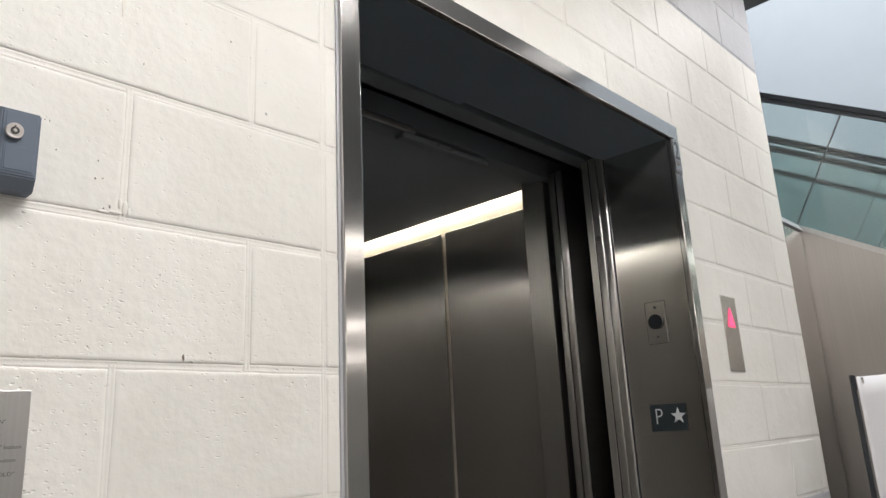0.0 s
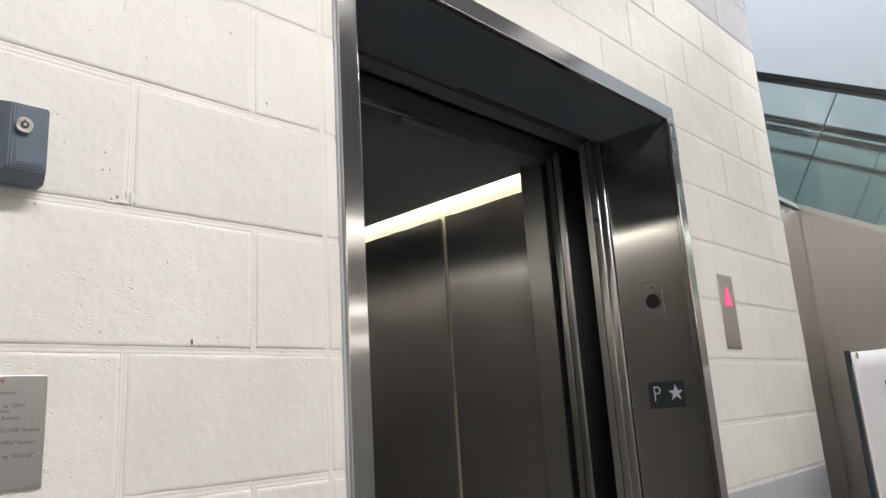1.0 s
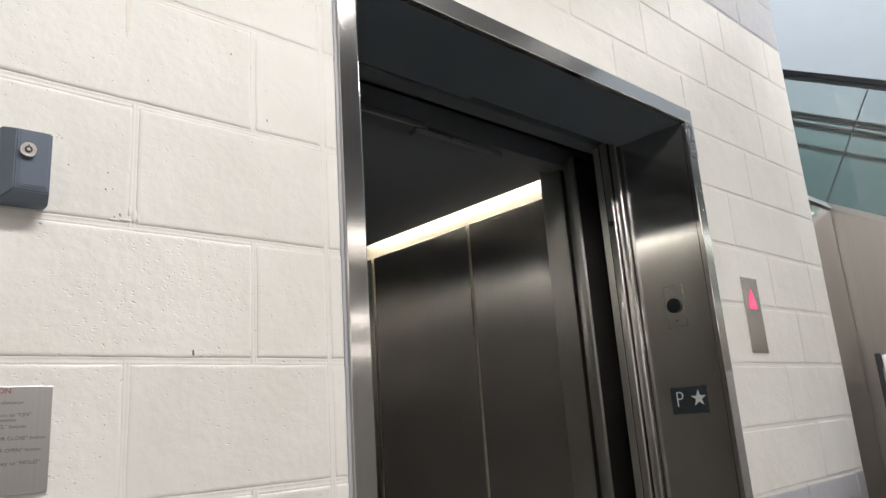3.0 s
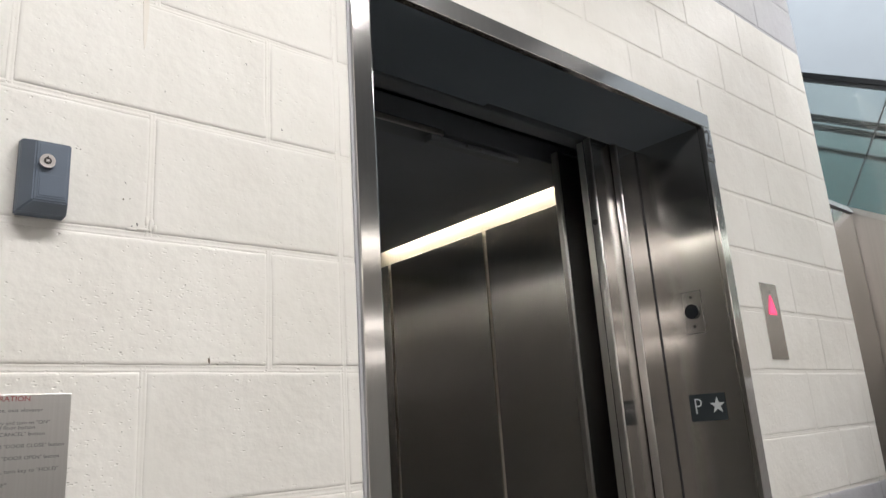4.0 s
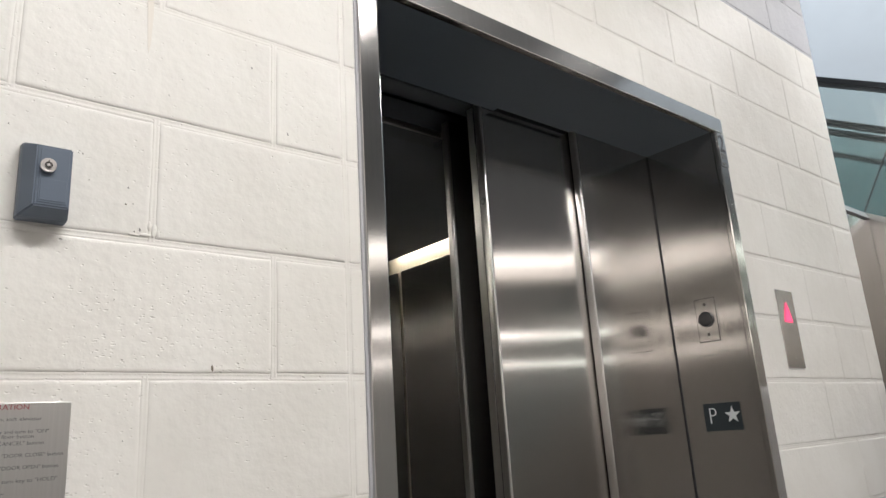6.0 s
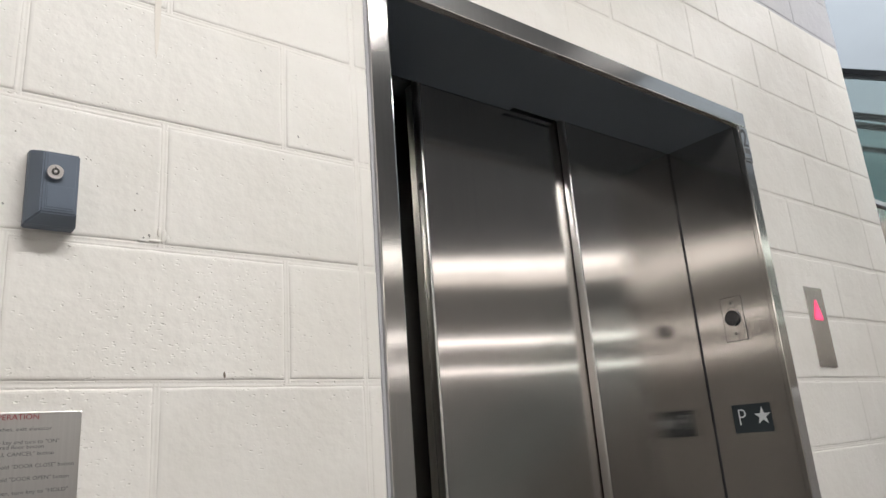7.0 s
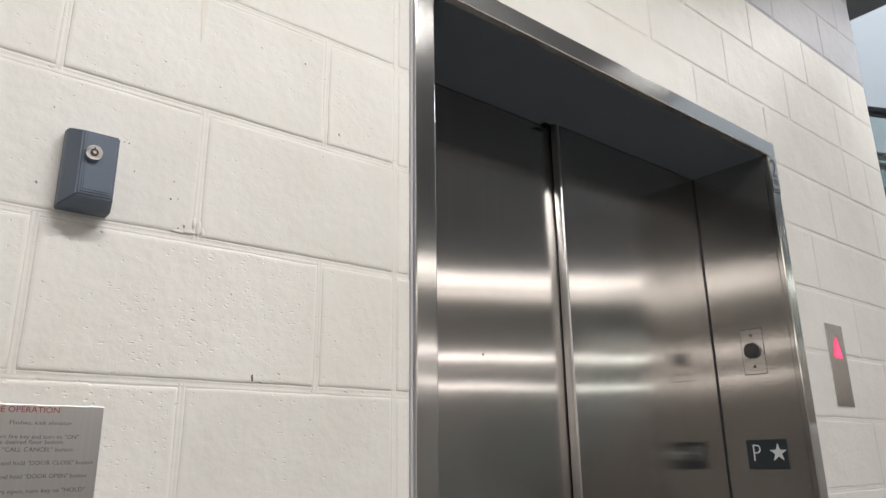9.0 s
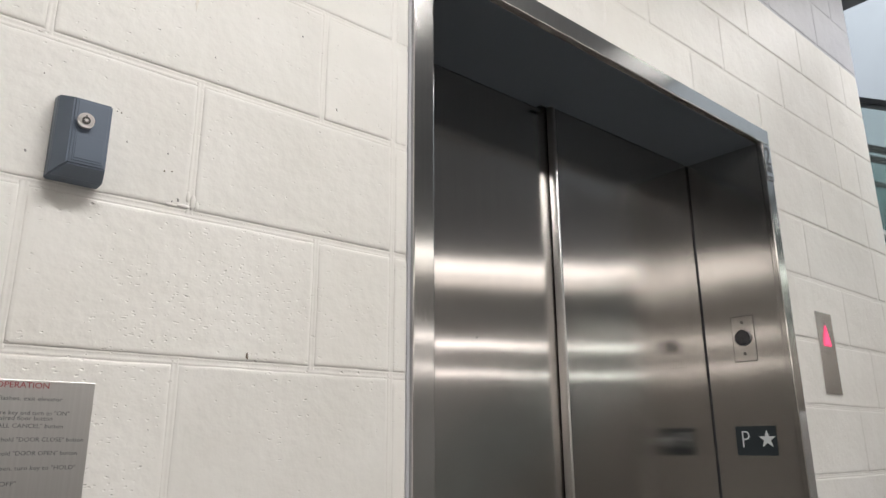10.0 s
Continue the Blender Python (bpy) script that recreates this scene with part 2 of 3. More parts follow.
def mesh_from(bm, mat, smooth=False):
    me = bpy.data.meshes.new("mesh")
    if smooth:
        for f in bm.faces:
            f.smooth = True
    bm.to_mesh(me)
    bm.free()
    me.materials.append(mat)
    return me


def part(name, bm, mat, parent=None, label="", smooth=False):
    me = mesh_from(bm, mat, smooth)
    me.name = name
    ob = new(name, me)
    if parent is not None:
        ob.parent = parent
    if label:
        tagged(ob, label)
    return ob


def thing(name, label, category, group="", kind="", at=(0, 0, 0)):
    ob = new(name)
    ob.empty_display_size = 0.1
    ob.location = at
    return tagged(ob, label, category, group, kind)


def structure(name, bm, mat, label, category):
    return tagged(part(name, bm, mat), label, category, kind="structure")


def lettering(name, text, size, m, mat, parent, depth=0.0006, stretch=1.0, label="", thin=0.0):
    cu = bpy.data.curves.new(name, "FONT")
    cu.body, cu.size, cu.extrude, cu.resolution_u, cu.offset = text, size, depth, 3, -thin
    tmp = bpy.data.objects.new("tmp", cu)
    scene.collection.objects.link(tmp)
    me = bpy.data.meshes.new_from_object(tmp.evaluated_get(bpy.context.evaluated_depsgraph_get()))
    bpy.data.objects.remove(tmp)
    bpy.data.curves.remove(cu)
    me.transform(m @ Matrix.Diagonal((stretch, 1, 1, 1)))
    me.materials.clear()
    me.materials.append(mat)
    ob = new(name, me)
    ob.parent = parent
    if label:
        tagged(ob, label)
    return ob


FACING = pose(0, 0, 0, 90, 0, 0)

# ---------------------------------------------------------------- plan
C, J = 0.2032, 1.8288
FL, FR = 0.434, 1.791          # clear opening of the door frame
HEAD = 2.442
END = 2.82                     # end of the block wall
BACK = 0.255                   # depth of the jambs
CEIL = 3.6

# ---------------------------------------------------------------- the large structure
floor = structure("floor", box_bm(-3.6, 13, -11, 0.0, -0.15, 0.0), M_FLOOR, "dark polished terrazzo lobby floor", "floor")
structure("floor_hall", box_bm(END, 13, 0.0, 9, -0.15, 0.0), M_FLOOR, "dark polished floor under the escalators", "floor")
ceiling = structure("ceiling", box_bm(-3.6, 3.2, -11, 1.2, CEIL, CEIL + 0.25), M_CEIL, "dark grey lobby ceiling slab with a plain edge", "ceiling")
# unseen slab, added to block the bright hall from the doors' reflections
structure("ceiling_blocker", box_bm(3.2, 13, -11, -1.9, CEIL, CEIL + 0.25), M_CEIL, "unseen dark slab keeping the bright hall out of door reflections", "ceiling")
structure("ceiling_hall", box_bm(3.2, 13, -11, 9, 13.9, 14.1), M_FARWALL, "pale hall ceiling high over the escalators", "ceiling")
structure("wall_west", box_bm(-3.6, -3.4, -11, 0.0, 0, 3.27), M_WARMWALL, "plain pale lobby end wall", "wall")
structure("wall_west_top", box_bm(-3.6, -3.4, -11, 0.0, 3.585, CEIL), M_WARMWALL, "plain strip of wall over the high window", "wall")
structure("window_2", box_bm(-3.55, -3.5, -11, 0.0, 3.27, 3.585), M_WINDOW, "long bright high window in the end wall", "window")
structure("wall_east", box_bm(13, 13.2, -11, 9, 0, 13.9), M_FARWALL, "pale blue-grey far wall of the hall", "wall")
structure("wall_hall_north", box_bm(END, 13, 9, 9.2, 0, 13.9), M_FARWALL, "pale blue-grey wall at the hall's end", "wall")
structure("wall_hall_south", box_bm(3.2, 13, -11.2, -11, 0, 13.9), M_HALLSOUTH, "pale blue-grey wall of the hall behind the lobby", "wall")
structure("wall_hall_west", box_bm(2.62, END, 0.26, 9, 0, 13.9), M_FARWALL, "pale painted side wall of the lift shaft", "wall")
structure("wall_upper", box_bm(3.0, 3.2, -11, 1.2, CEIL + 0.25, 13.9), M_FARWALL, "pale upper wall over the lobby ceiling's edge", "wall")

# opposite wall, turned to the lobby, with a clerestory and two tube lamps
WALL_TURN = pose(0.6, 0.3, 0, 0, 0, 26)
south = structure("wall_south", box_bm(-6.5, 13, -6.2, -6.0, 0.0, 3.26), M_WALLP, "plain pale wall opposite the lift", "wall")
south.matrix_world = WALL_TURN
south2 = structure("wall_south_top", box_bm(-9, 13, -6.2, -6.0, 3.585, CEIL), M_WALLP, "plain strip of wall over the high window", "wall")
south2.matrix_world = WALL_TURN
clere = structure("window_1", box_bm(-9, 13, -6.15, -6.1, 3.40, 3.585), M_WINDOW, "long bright high window opposite the lift", "window")
clere.matrix_world = WALL_TURN
low_row = structure("window_3", box_bm(-9, 13, -6.15, -6.1, 3.26, 3.385), M_WINDOWLOW, "hazy lower row of the high window", "window")
low_row.matrix_world = WALL_TURN
transom = structure("trim_transom", box_bm(-9, 13, -6.16, -6.05, 3.385, 3.40), M_CONCRETE, "grey bar between the rows of the high window", "trim")
transom.matrix_world = WALL_TURN
for k, (zz, half) in enumerate(((2.585, 0.032), (2.27, 0.022))):
    lamp = thing("wall_lamp", "long slim tube lamp on the opposite wall", "lamp", "tube lamps on the walls")
    lamp.matrix_world = WALL_TURN
    part("lamp_body", box_bm(-8.5, 12.5, -6.0, -5.94, zz - half, zz + half, 0.006), M_CONCRETE, lamp)
    part("diffuser", box_bm(-8.4, 12.4, -5.938, -5.92, zz - half, zz + half), M_TUBE, lamp, "glowing white diffuser")

for zz, half in ((2.63, 0.034), (2.315, 0.026)):
    lamp = thing("wall_lamp", "long slim tube lamp on the end wall", "lamp", "tube lamps on the walls")
    part("lamp_body", box_bm(-3.4, -3.34, -7.0, -1.2, zz - half, zz + half, 0.006), M_CONCRETE, lamp)
    part("diffuser", box_bm(-3.338, -3.32, -6.9, -1.3, zz - half, zz + half), M_TUBE, lamp, "glowing white diffuser")

# block wall: backing, then blocks further down
wall = structure("wall_north", box_bm(-3.6, 0.387, 0.005, 0.25, 0, CEIL), M_WHITE, "painted concrete block wall, white between grey bands", "wall")
part("backing", box_bm(1.84, END - 0.003, 0.005, 0.25, 0, CEIL), M_WHITE, wall)
part("backing", box_bm(0.387, 1.84, 0.005, 0.25, 2.497, CEIL), M_WHITE, wall)

# ---------------------------------------------------------------- lift entrance
frame_thing = thing("elevator_door_frame", "brushed stainless steel lift door frame set in the block wall", "door frame")
for nm, x0, x1 in (("left_face", 0.387, FL), ("right_face", FR, 1.84)):
    part(nm, box_bm(x0, x1, -0.012, 0.006, 0, HEAD, 0.0022), M_FRAME, frame_thing)
for nm, x0, x1 in (("left_jamb", 0.389, FL), ("right_jamb", FR, 1.838)):
    part(nm, box_bm(x0, x1, 0.0062, BACK - 0.0038, 0, HEAD + 0.01), M_JAMB, frame_thing)
# dark strip painting the shade in the gap between jamb and door
part("jamb_gap_shade", box_bm(FR + 0.0005, 1.836, BACK - 0.0035, BACK + 0.0003, 0, HEAD, 0.0), M_RUBBERGAP, frame_thing, "black strip for the shaded gap behind the jamb")
part("header", box_bm(0.387, 1.84, -0.014, 0.006, HEAD, 2.494, 0.0025), M_FRAME, frame_thing)
part("soffit", box_bm(FL, FR, 0.006, BACK, HEAD + 0.002, 2.49), M_SOFFIT, frame_thing, "underside of the steel header, coloured dark for its dim reflection")
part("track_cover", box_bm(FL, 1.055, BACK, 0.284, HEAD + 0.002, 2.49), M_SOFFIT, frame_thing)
part("sealant", box_bm(0.381, 0.387, -0.004, 0.02, 0, 2.496, 0.0015), M_GREY, frame_thing)

shaft = thing("elevator_shaft", "dark lift shaft behind the door frame", "shaft", kind="structure")
part("shaft_side", box_bm(-0.75, -0.65, 0.26, 2.9, 0, CEIL), M_DARK, shaft)
part("shaft_side", box_bm(2.5, 2.6, 0.26, 2.9, 0, CEIL), M_DARK, shaft)
part("shaft_back", box_bm(-0.75, 2.6, 2.9, 3.0, 0, CEIL), M_DARK, shaft)
part("shaft_top", box_bm(-0.75, 2.6, 0.26, 3.0, CEIL, CEIL + 0.1), M_DARK, shaft)
part("door_track", box_bm(-0.5, 2.45, 0.335, 0.40, 2.47, 2.53, 0.004), M_CARCEIL, shaft, "dark steel door track")
part("hanger_cover", box_bm(-0.5, 2.45, 0.258, 0.275, 2.452, 2.62), M_DARK, shaft)

# the car
car = thing("elevator_car", "stainless steel lift car with a lit cove", "elevator car")
XW, YB = 1.95, 2.45
ZP, ZC = 2.418, 2.477
part("car_floor", box_bm(0.25, XW + 0.06, 0.47, YB + 0.06, -0.05, 0.0), M_FLOOR, car)
part("car_ceiling", box_bm(0.31, XW - 0.055, 0.60, YB, ZC, ZC + 0.03), M_CARROOF, car, "dark car ceiling panel")
part("car_roof", box_bm(0.2, XW + 0.1, 0.60, YB + 0.1, 2.546, 2.58), M_DARK, car)
part("side_wall", box_bm(XW + 0.014, XW + 0.05, 0.60, YB + 0.06, 0, 2.546), M_COVE, car)
edges = (0.66, 1.228, 1.985, YB)
for k in range(3):
    part("wall_panel", box_bm(XW, XW + 0.012, edges[k] + 0.012, edges[k + 1] - 0.012, 0.02, ZP, 0.002), M_CAR, car)
part("back_wall", box_bm(0.25, XW + 0.01, YB, YB + 0.05, 0, 2.546), M_CAR, car)
part("far_side_wall", box_bm(0.20, 0.25, 0.6, YB + 0.05, 0, 2.546), M_CARLEFT, car)
part("cove_light", box_bm(XW - 0.046, XW - 0.004, 0.66, 2.0, 2.532, 2.542, 0.002), M_LIGHT, car, "glowing warm cove light strip")
part("cove_back", box_bm(XW + 0.004, XW + 0.013, 0.645, YB, ZP - 0.02, 2.545), M_COVE, car, "cream band washed by the cove light")
# unseen left strip, set stronger than the right one to fill the jamb
part("cove_light", box_bm(0.256, 0.298, 0.66, 2.0, 2.532, 2.542, 0.002), M_LIGHTBOOST, car, "glowing warm cove light strip")
part("front_return", box_bm(1.80, XW + 0.012, 0.535, 0.64, 0, 2.545, 0.003), M_PERF, car, "textured steel front return")
part("front_return", box_bm(0.25, 0.44, 0.535, 0.64, 0, ZC, 0.003), M_PERF, car)
part("car_header", box_bm(0.25, XW, 0.505, 0.60, 2.446, 2.53, 0.003), M_CARCEIL, car)
part("header_lip", box_bm(0.44, 1.08, 0.497, 0.505, 2.432, 2.452, 0.002), M_PLATE, car, "pale steel lip of the car header")
lock = part("door_coupler", box_bm(1.02, 1.42, 0.49, 0.53, 2.405, 2.425, 0.004), M_CARCEIL, car)
for xx in (1.17, 1.235):
    part("screw", tube_bm((xx, 0.488, 2.413), 0.004, 0.006), M_CHROME, lock)


# doors: the front face is at y = 0 of the thing, the leading edge at x = 0
def sliding_door(name, label, width, y, mats, leading):
    ob = thing(name, label, "elevator door", "sliding lift doors")
    face, edge = mats
    part("panel", box_bm(0.0015, width, 0.0, 0.026, 0.008, 2.462, 0.0018), face, ob)
    part("edge_trim", box_bm(0.0, 0.009, -0.0006, 0.0262, 0.01, 2.46, 0.0026), edge, ob, "bright folded steel edge", True)
    if leading:
        part("rubber_bead", box_bm(0.004, 0.012, 0.0265, 0.031, 0.01, 2.455), M_RUBBERGAP, ob, "black rubber bead")
        part("rear_return", box_bm(0.002, 0.05, 0.0315, 0.058, 0.01, 2.455, 0.0015), edge, ob)
    part("hanger", box_bm(width * 0.3, width * 0.5, 0.008, 0.02, 2.462, 2.5), M_DARK, ob)
    return ob


fast = sliding_door("landing_door", "wide brushed steel leading lift door panel", 0.73, 0, (M_DOOR, M_EDGE), True)
bolt = part("bolt_head", tube_bm((0.0, 0.014, 2.155), 0.010, 0.004, "x", 16, 0.001), M_SCREW, fast, "round steel bumper on the edge")
part("drill_hole", tube_bm((0.40, -0.0002, 1.763), 0.0025, 0.001, "y", 10), M_INK, fast)
slow = sliding_door("landing_door", "wide brushed steel trailing lift door panel", 0.74, 0, (M_DOOR, M_EDGE), False)
car_fast = sliding_door("car_door", "textured steel leading car door panel", 0.73, 0, (M_CAR, M_PERF), False)
part("safety_edge", box_bm(-0.003, 0.006, 0.003, 0.024, 0.02, 2.44, 0.0015), M_PERF, car_fast, "perforated safety edge")
car_slow = sliding_door("car_door", "textured steel trailing car door panel", 0.74, 0, (M_CAR, M_PERF), False)

# ---------------------------------------------------------------- fittings on the jamb and wall
star = thing("floor_sign", "dark plate with a raised letter P and star", "sign")
part("plate", box_bm(FR - 0.0025, FR - 0.0002, 0.061, 0.185, 1.482, 1.567, 0.0006), M_SIGN, star)
ON_JAMB = pose(0, 0, 0, 90, 0, -90)
lettering("letter", "P", 0.072, Matrix.Translation((FR - 0.003, 0.170, 1.505)) @ ON_JAMB, M_SIGNTEXT, star, 0.0008, 0.82, "", 0.0012)
pts = []
for k in range(10):
    r = 0.0265 if k % 2 == 0 else 0.0105
    a = math.pi / 2 + k * math.pi / 5
    pts.append((0.0885 - r * math.cos(a), 1.5285 + r * math.sin(a)))
part("star", prism_bm(pts, "x", FR - 0.0042, FR - 0.0024), M_SIGNTEXT, star)

sensor = thing("key_sensor_plate", "small steel plate with a round black lens", "sensor")
part("plate", box_bm(FR - 0.0022, FR - 0.0002, 0.089, 0.159, 1.761, 1.899, 0.0007), M_FRAME, sensor)
part("shadow_gap", box_bm(FR - 0.0012, FR - 0.0001, 0.0878, 0.1602, 1.7598, 1.9002), M_INK, sensor, "dark gap round the plate")
part("bezel", tube_bm((FR - 0.004, 0.125, 1.832), 0.0245, 0.006, "x", 32, 0.001), M_SCREW, sensor)
part("lens", tube_bm((FR - 0.0075, 0.125, 1.832), 0.0225, 0.005, "x", 32, 0.002), M_LENS, sensor, "black glossy lens")
for zz in (1.88, 1.783):
    part("screw", tube_bm((FR - 0.003, 0.124, zz), 0.0045, 0.003, "x", 12, 0.0006), M_SCREW, sensor)

num = thing("floor_number_plate", "narrow steel plate with a dark figure two", "sign")
part("plate", box_bm(1.793, 1.837, -0.0155, -0.0122, 2.318, 2.438, 0.0007), M_FRAME, num)
lettering("figure", "2", 0.088, Matrix.Translation((1.795, -0.016, 2.370)) @ FACING, M_INK, num, 0.0005, 0.78)
part("raised_bar", box_bm(1.801, 1.827, -0.0168, -0.0154, 2.345, 2.364, 0.0004), M_SCREW, num)
part("raised_bar", box_bm(1.800, 1.826, -0.0168, -0.0154, 2.324, 2.331, 0.0004), M_SCREW, num)

lantern = thing("hall_lantern", "narrow steel hall lantern plate with pink arrow", "lantern")
part("plate", box_bm(2.024, 2.146, -0.0035, -0.0005, 1.665, 1.926, 0.0008), M_LANTERN, lantern)
ARROW = ((2.060, 1.8165), (2.109, 1.8165), (2.1135, 1.820), (2.113, 1.829), (2.1035, 1.853), (2.0905, 1.881), (2.0870, 1.885), (2.0820, 1.885), (2.0785, 1.881), (2.0655, 1.853), (2.056, 1.829), (2.0555, 1.820))
arrow = part("arrow", prism_bm(list(ARROW), "y", -0.0052, -0.0034), M_ARROW, lantern, "pink lit arrow")
part("lamp_spot", prism_bm([(2.0845 + (x - 2.0845) * 0.62, 1.837 + (z - 1.840) * 0.62) for x, z in ARROW], "y", -0.0056, -0.0051), M_ARROWSPOT, arrow, "brighter pink middle where the lamp sits")
for dx, dz in ((-0.006, 0), (0.006, 0), (0, 0.007), (0, -0.007), (0, 0)):
    part("speaker_hole", tube_bm((2.085 + dx, -0.0036, 1.794 + dz), 0.0017, 0.0008, "y", 8), M_INK, lantern)
for zz in (1.897, 1.698):
    part("screw", tube_bm((2.085, -0.004, zz), 0.0035, 0.002, "y", 12, 0.0005), M_SCREW, lantern)

# key switch box
box = thing("key_switch_box", "blue-grey enamelled key switch box on the wall", "switch")
bm = bmesh.new()
x0, x1, z0, z1 = -0.185, -0.122, 1.835, 1.946
back = [(x0, -0.001, z0), (x1, -0.001, z0), (x1, -0.001, z1), (x0, -0.001, z1)]
mid = [(x0, -0.022, z0), (x1, -0.022, z0), (x1, -0.022, z1 - 0.004), (x0, -0.022, z1 - 0.004)]
front = [(x0 + 0.015, -0.045, z0 + 0.012), (x1 - 0.004, -0.045, z0 + 0.012), (x1 - 0.004, -0.045, z1 - 0.012), (x0 + 0.015, -0.045, z1 - 0.012)]
rings = [[bm.verts.new(p) for p in ring] for ring in (back, mid, front)]
for a, b in zip(rings, rings[1:]):
    for i in range(4):
        bm.faces.new((a[i], a[(i + 1) % 4], b[(i + 1) % 4], b[i]))
bm.faces.new(rings[-1])
bm.faces.new(rings[0][::-1])
bmesh.ops.recalc_face_normals(bm, faces=bm.faces[:])
bmesh.ops.bevel(bm, geom=bm.edges[:], offset=0.0018, segments=2, affect="EDGES")
part("body", bm, M_BOX, box)
part("front_panel", box_bm(-0.1655, -0.1295, -0.0462, -0.0448, 1.8515, 1.9305, 0.0005), M_BOX, box)
part("label_plate", box_bm(-0.1635, -0.1315, -0.0470, -0.0460, 1.8545, 1.8855, 0.0004), M_BOX, box)
part("lock_collar", tube_bm((-0.156, -0.0468, 1.9035), 0.0112, 0.002, "y", 28, 0.0006), M_BOX, box)
cyl = part("lock_cylinder", tube_bm((-0.156, -0.049, 1.9035), 0.0098, 0.006, "y", 48, 0.0008), M_LOCK, box, "pale satin lock ring")
part("keyway", tube_bm((-0.156, -0.0523, 1.9035), 0.0050, 0.001, "y", 18), M_BRASS, cyl, "dark round keyway")
part("key_notch", box_bm(-0.1568, -0.1552, -0.0529, -0.0519, 1.9075, 1.9105, 0.0002), M_BRASS, cyl)
spokes = []
for k in range(16):
    r = 0.0031 if k % 2 == 0 else 0.0012
    spokes.append((-0.156 + r * math.cos(k * math.pi / 8), 1.9035 + r * math.sin(k * math.pi / 8)))
part("key_pin", prism_bm(spokes, "y", -0.0534, -0.0527), M_LOCK, cyl)

# instruction plate
fire = thing("instruction_plate", "brushed aluminium plate with red heading and engraved lines", "sign")
part("plate", box_bm(-0.335, -0.096, -0.0042, -0.001, 1.4535, 1.5905, 0.0006), M_PLATE, fire)
LINES = (
    ("E OPERATION", -0.208, -0.146, 1.5815, 0.0105, M_REDINK, "heading"),
    ("Flashes, exit elevator", -0.197, -0.130, 1.5675, 0.0075, M_GREYINK, "text_line"),
    ("ert fire key and turn to \"ON\"", -0.206, -0.121, 1.5515, 0.0075, M_GREYINK, "text_line"),
    ("ss desired floor button", -0.206, -0.138, 1.5455, 0.0075, M_GREYINK, "text_line"),
    ("s \"CALL CANCEL\" button", -0.205, -0.126, 1.5370, 0.0075, M_GREYINK, "text_line"),
    ("o and hold \"DOOR CLOSE\" button", -0.205, -0.102, 1.5220, 0.0075, M_GREYINK, "text_line"),
    ("and hold \"DOOR OPEN\" button", -0.200, -0.107, 1.5070, 0.0075, M_GREYINK, "text_line"),
    ("oors open, turn key to \"HOLD\"", -0.205, -0.107, 1.4910, 0.0075, M_GREYINK, "text_line"),
    ("y to \"OFF\"", -0.200, -0.166, 1.4745, 0.0075, M_GREYINK, "text_line"),
)
for text, xa, xb, zz, size, mat, nm in LINES:
    ob = lettering(nm, text, size, Matrix.Identity(4), mat, fire, 0.0002)
    wide = max(v.co.x for v in ob.data.vertices)
    ob.data.transform(Matrix.Translation((xa, -0.0045, zz)) @ FACING @ Matrix.Diagonal(((xb - xa) / wide, 0.9, 1, 1)))

# ---------------------------------------------------------------- escalators beyond the wall's end
T30 = math.tan(radians(30))
filler = thing("steel_filler_panel", "narrow stainless steel panel closing the wall's end", "panel")
part("sheet", box_bm(END + 0.002, 3.10, 0.012, 0.03, 0, 2.335, 0.004), M_FILL, filler)
part("cap", prism_bm([(0.0, 2.336), (0.06, 2.336), (0.06, 2.40), (0.02, 2.372)], "x", END + 0.004, 3.09), M_PLATE, filler)


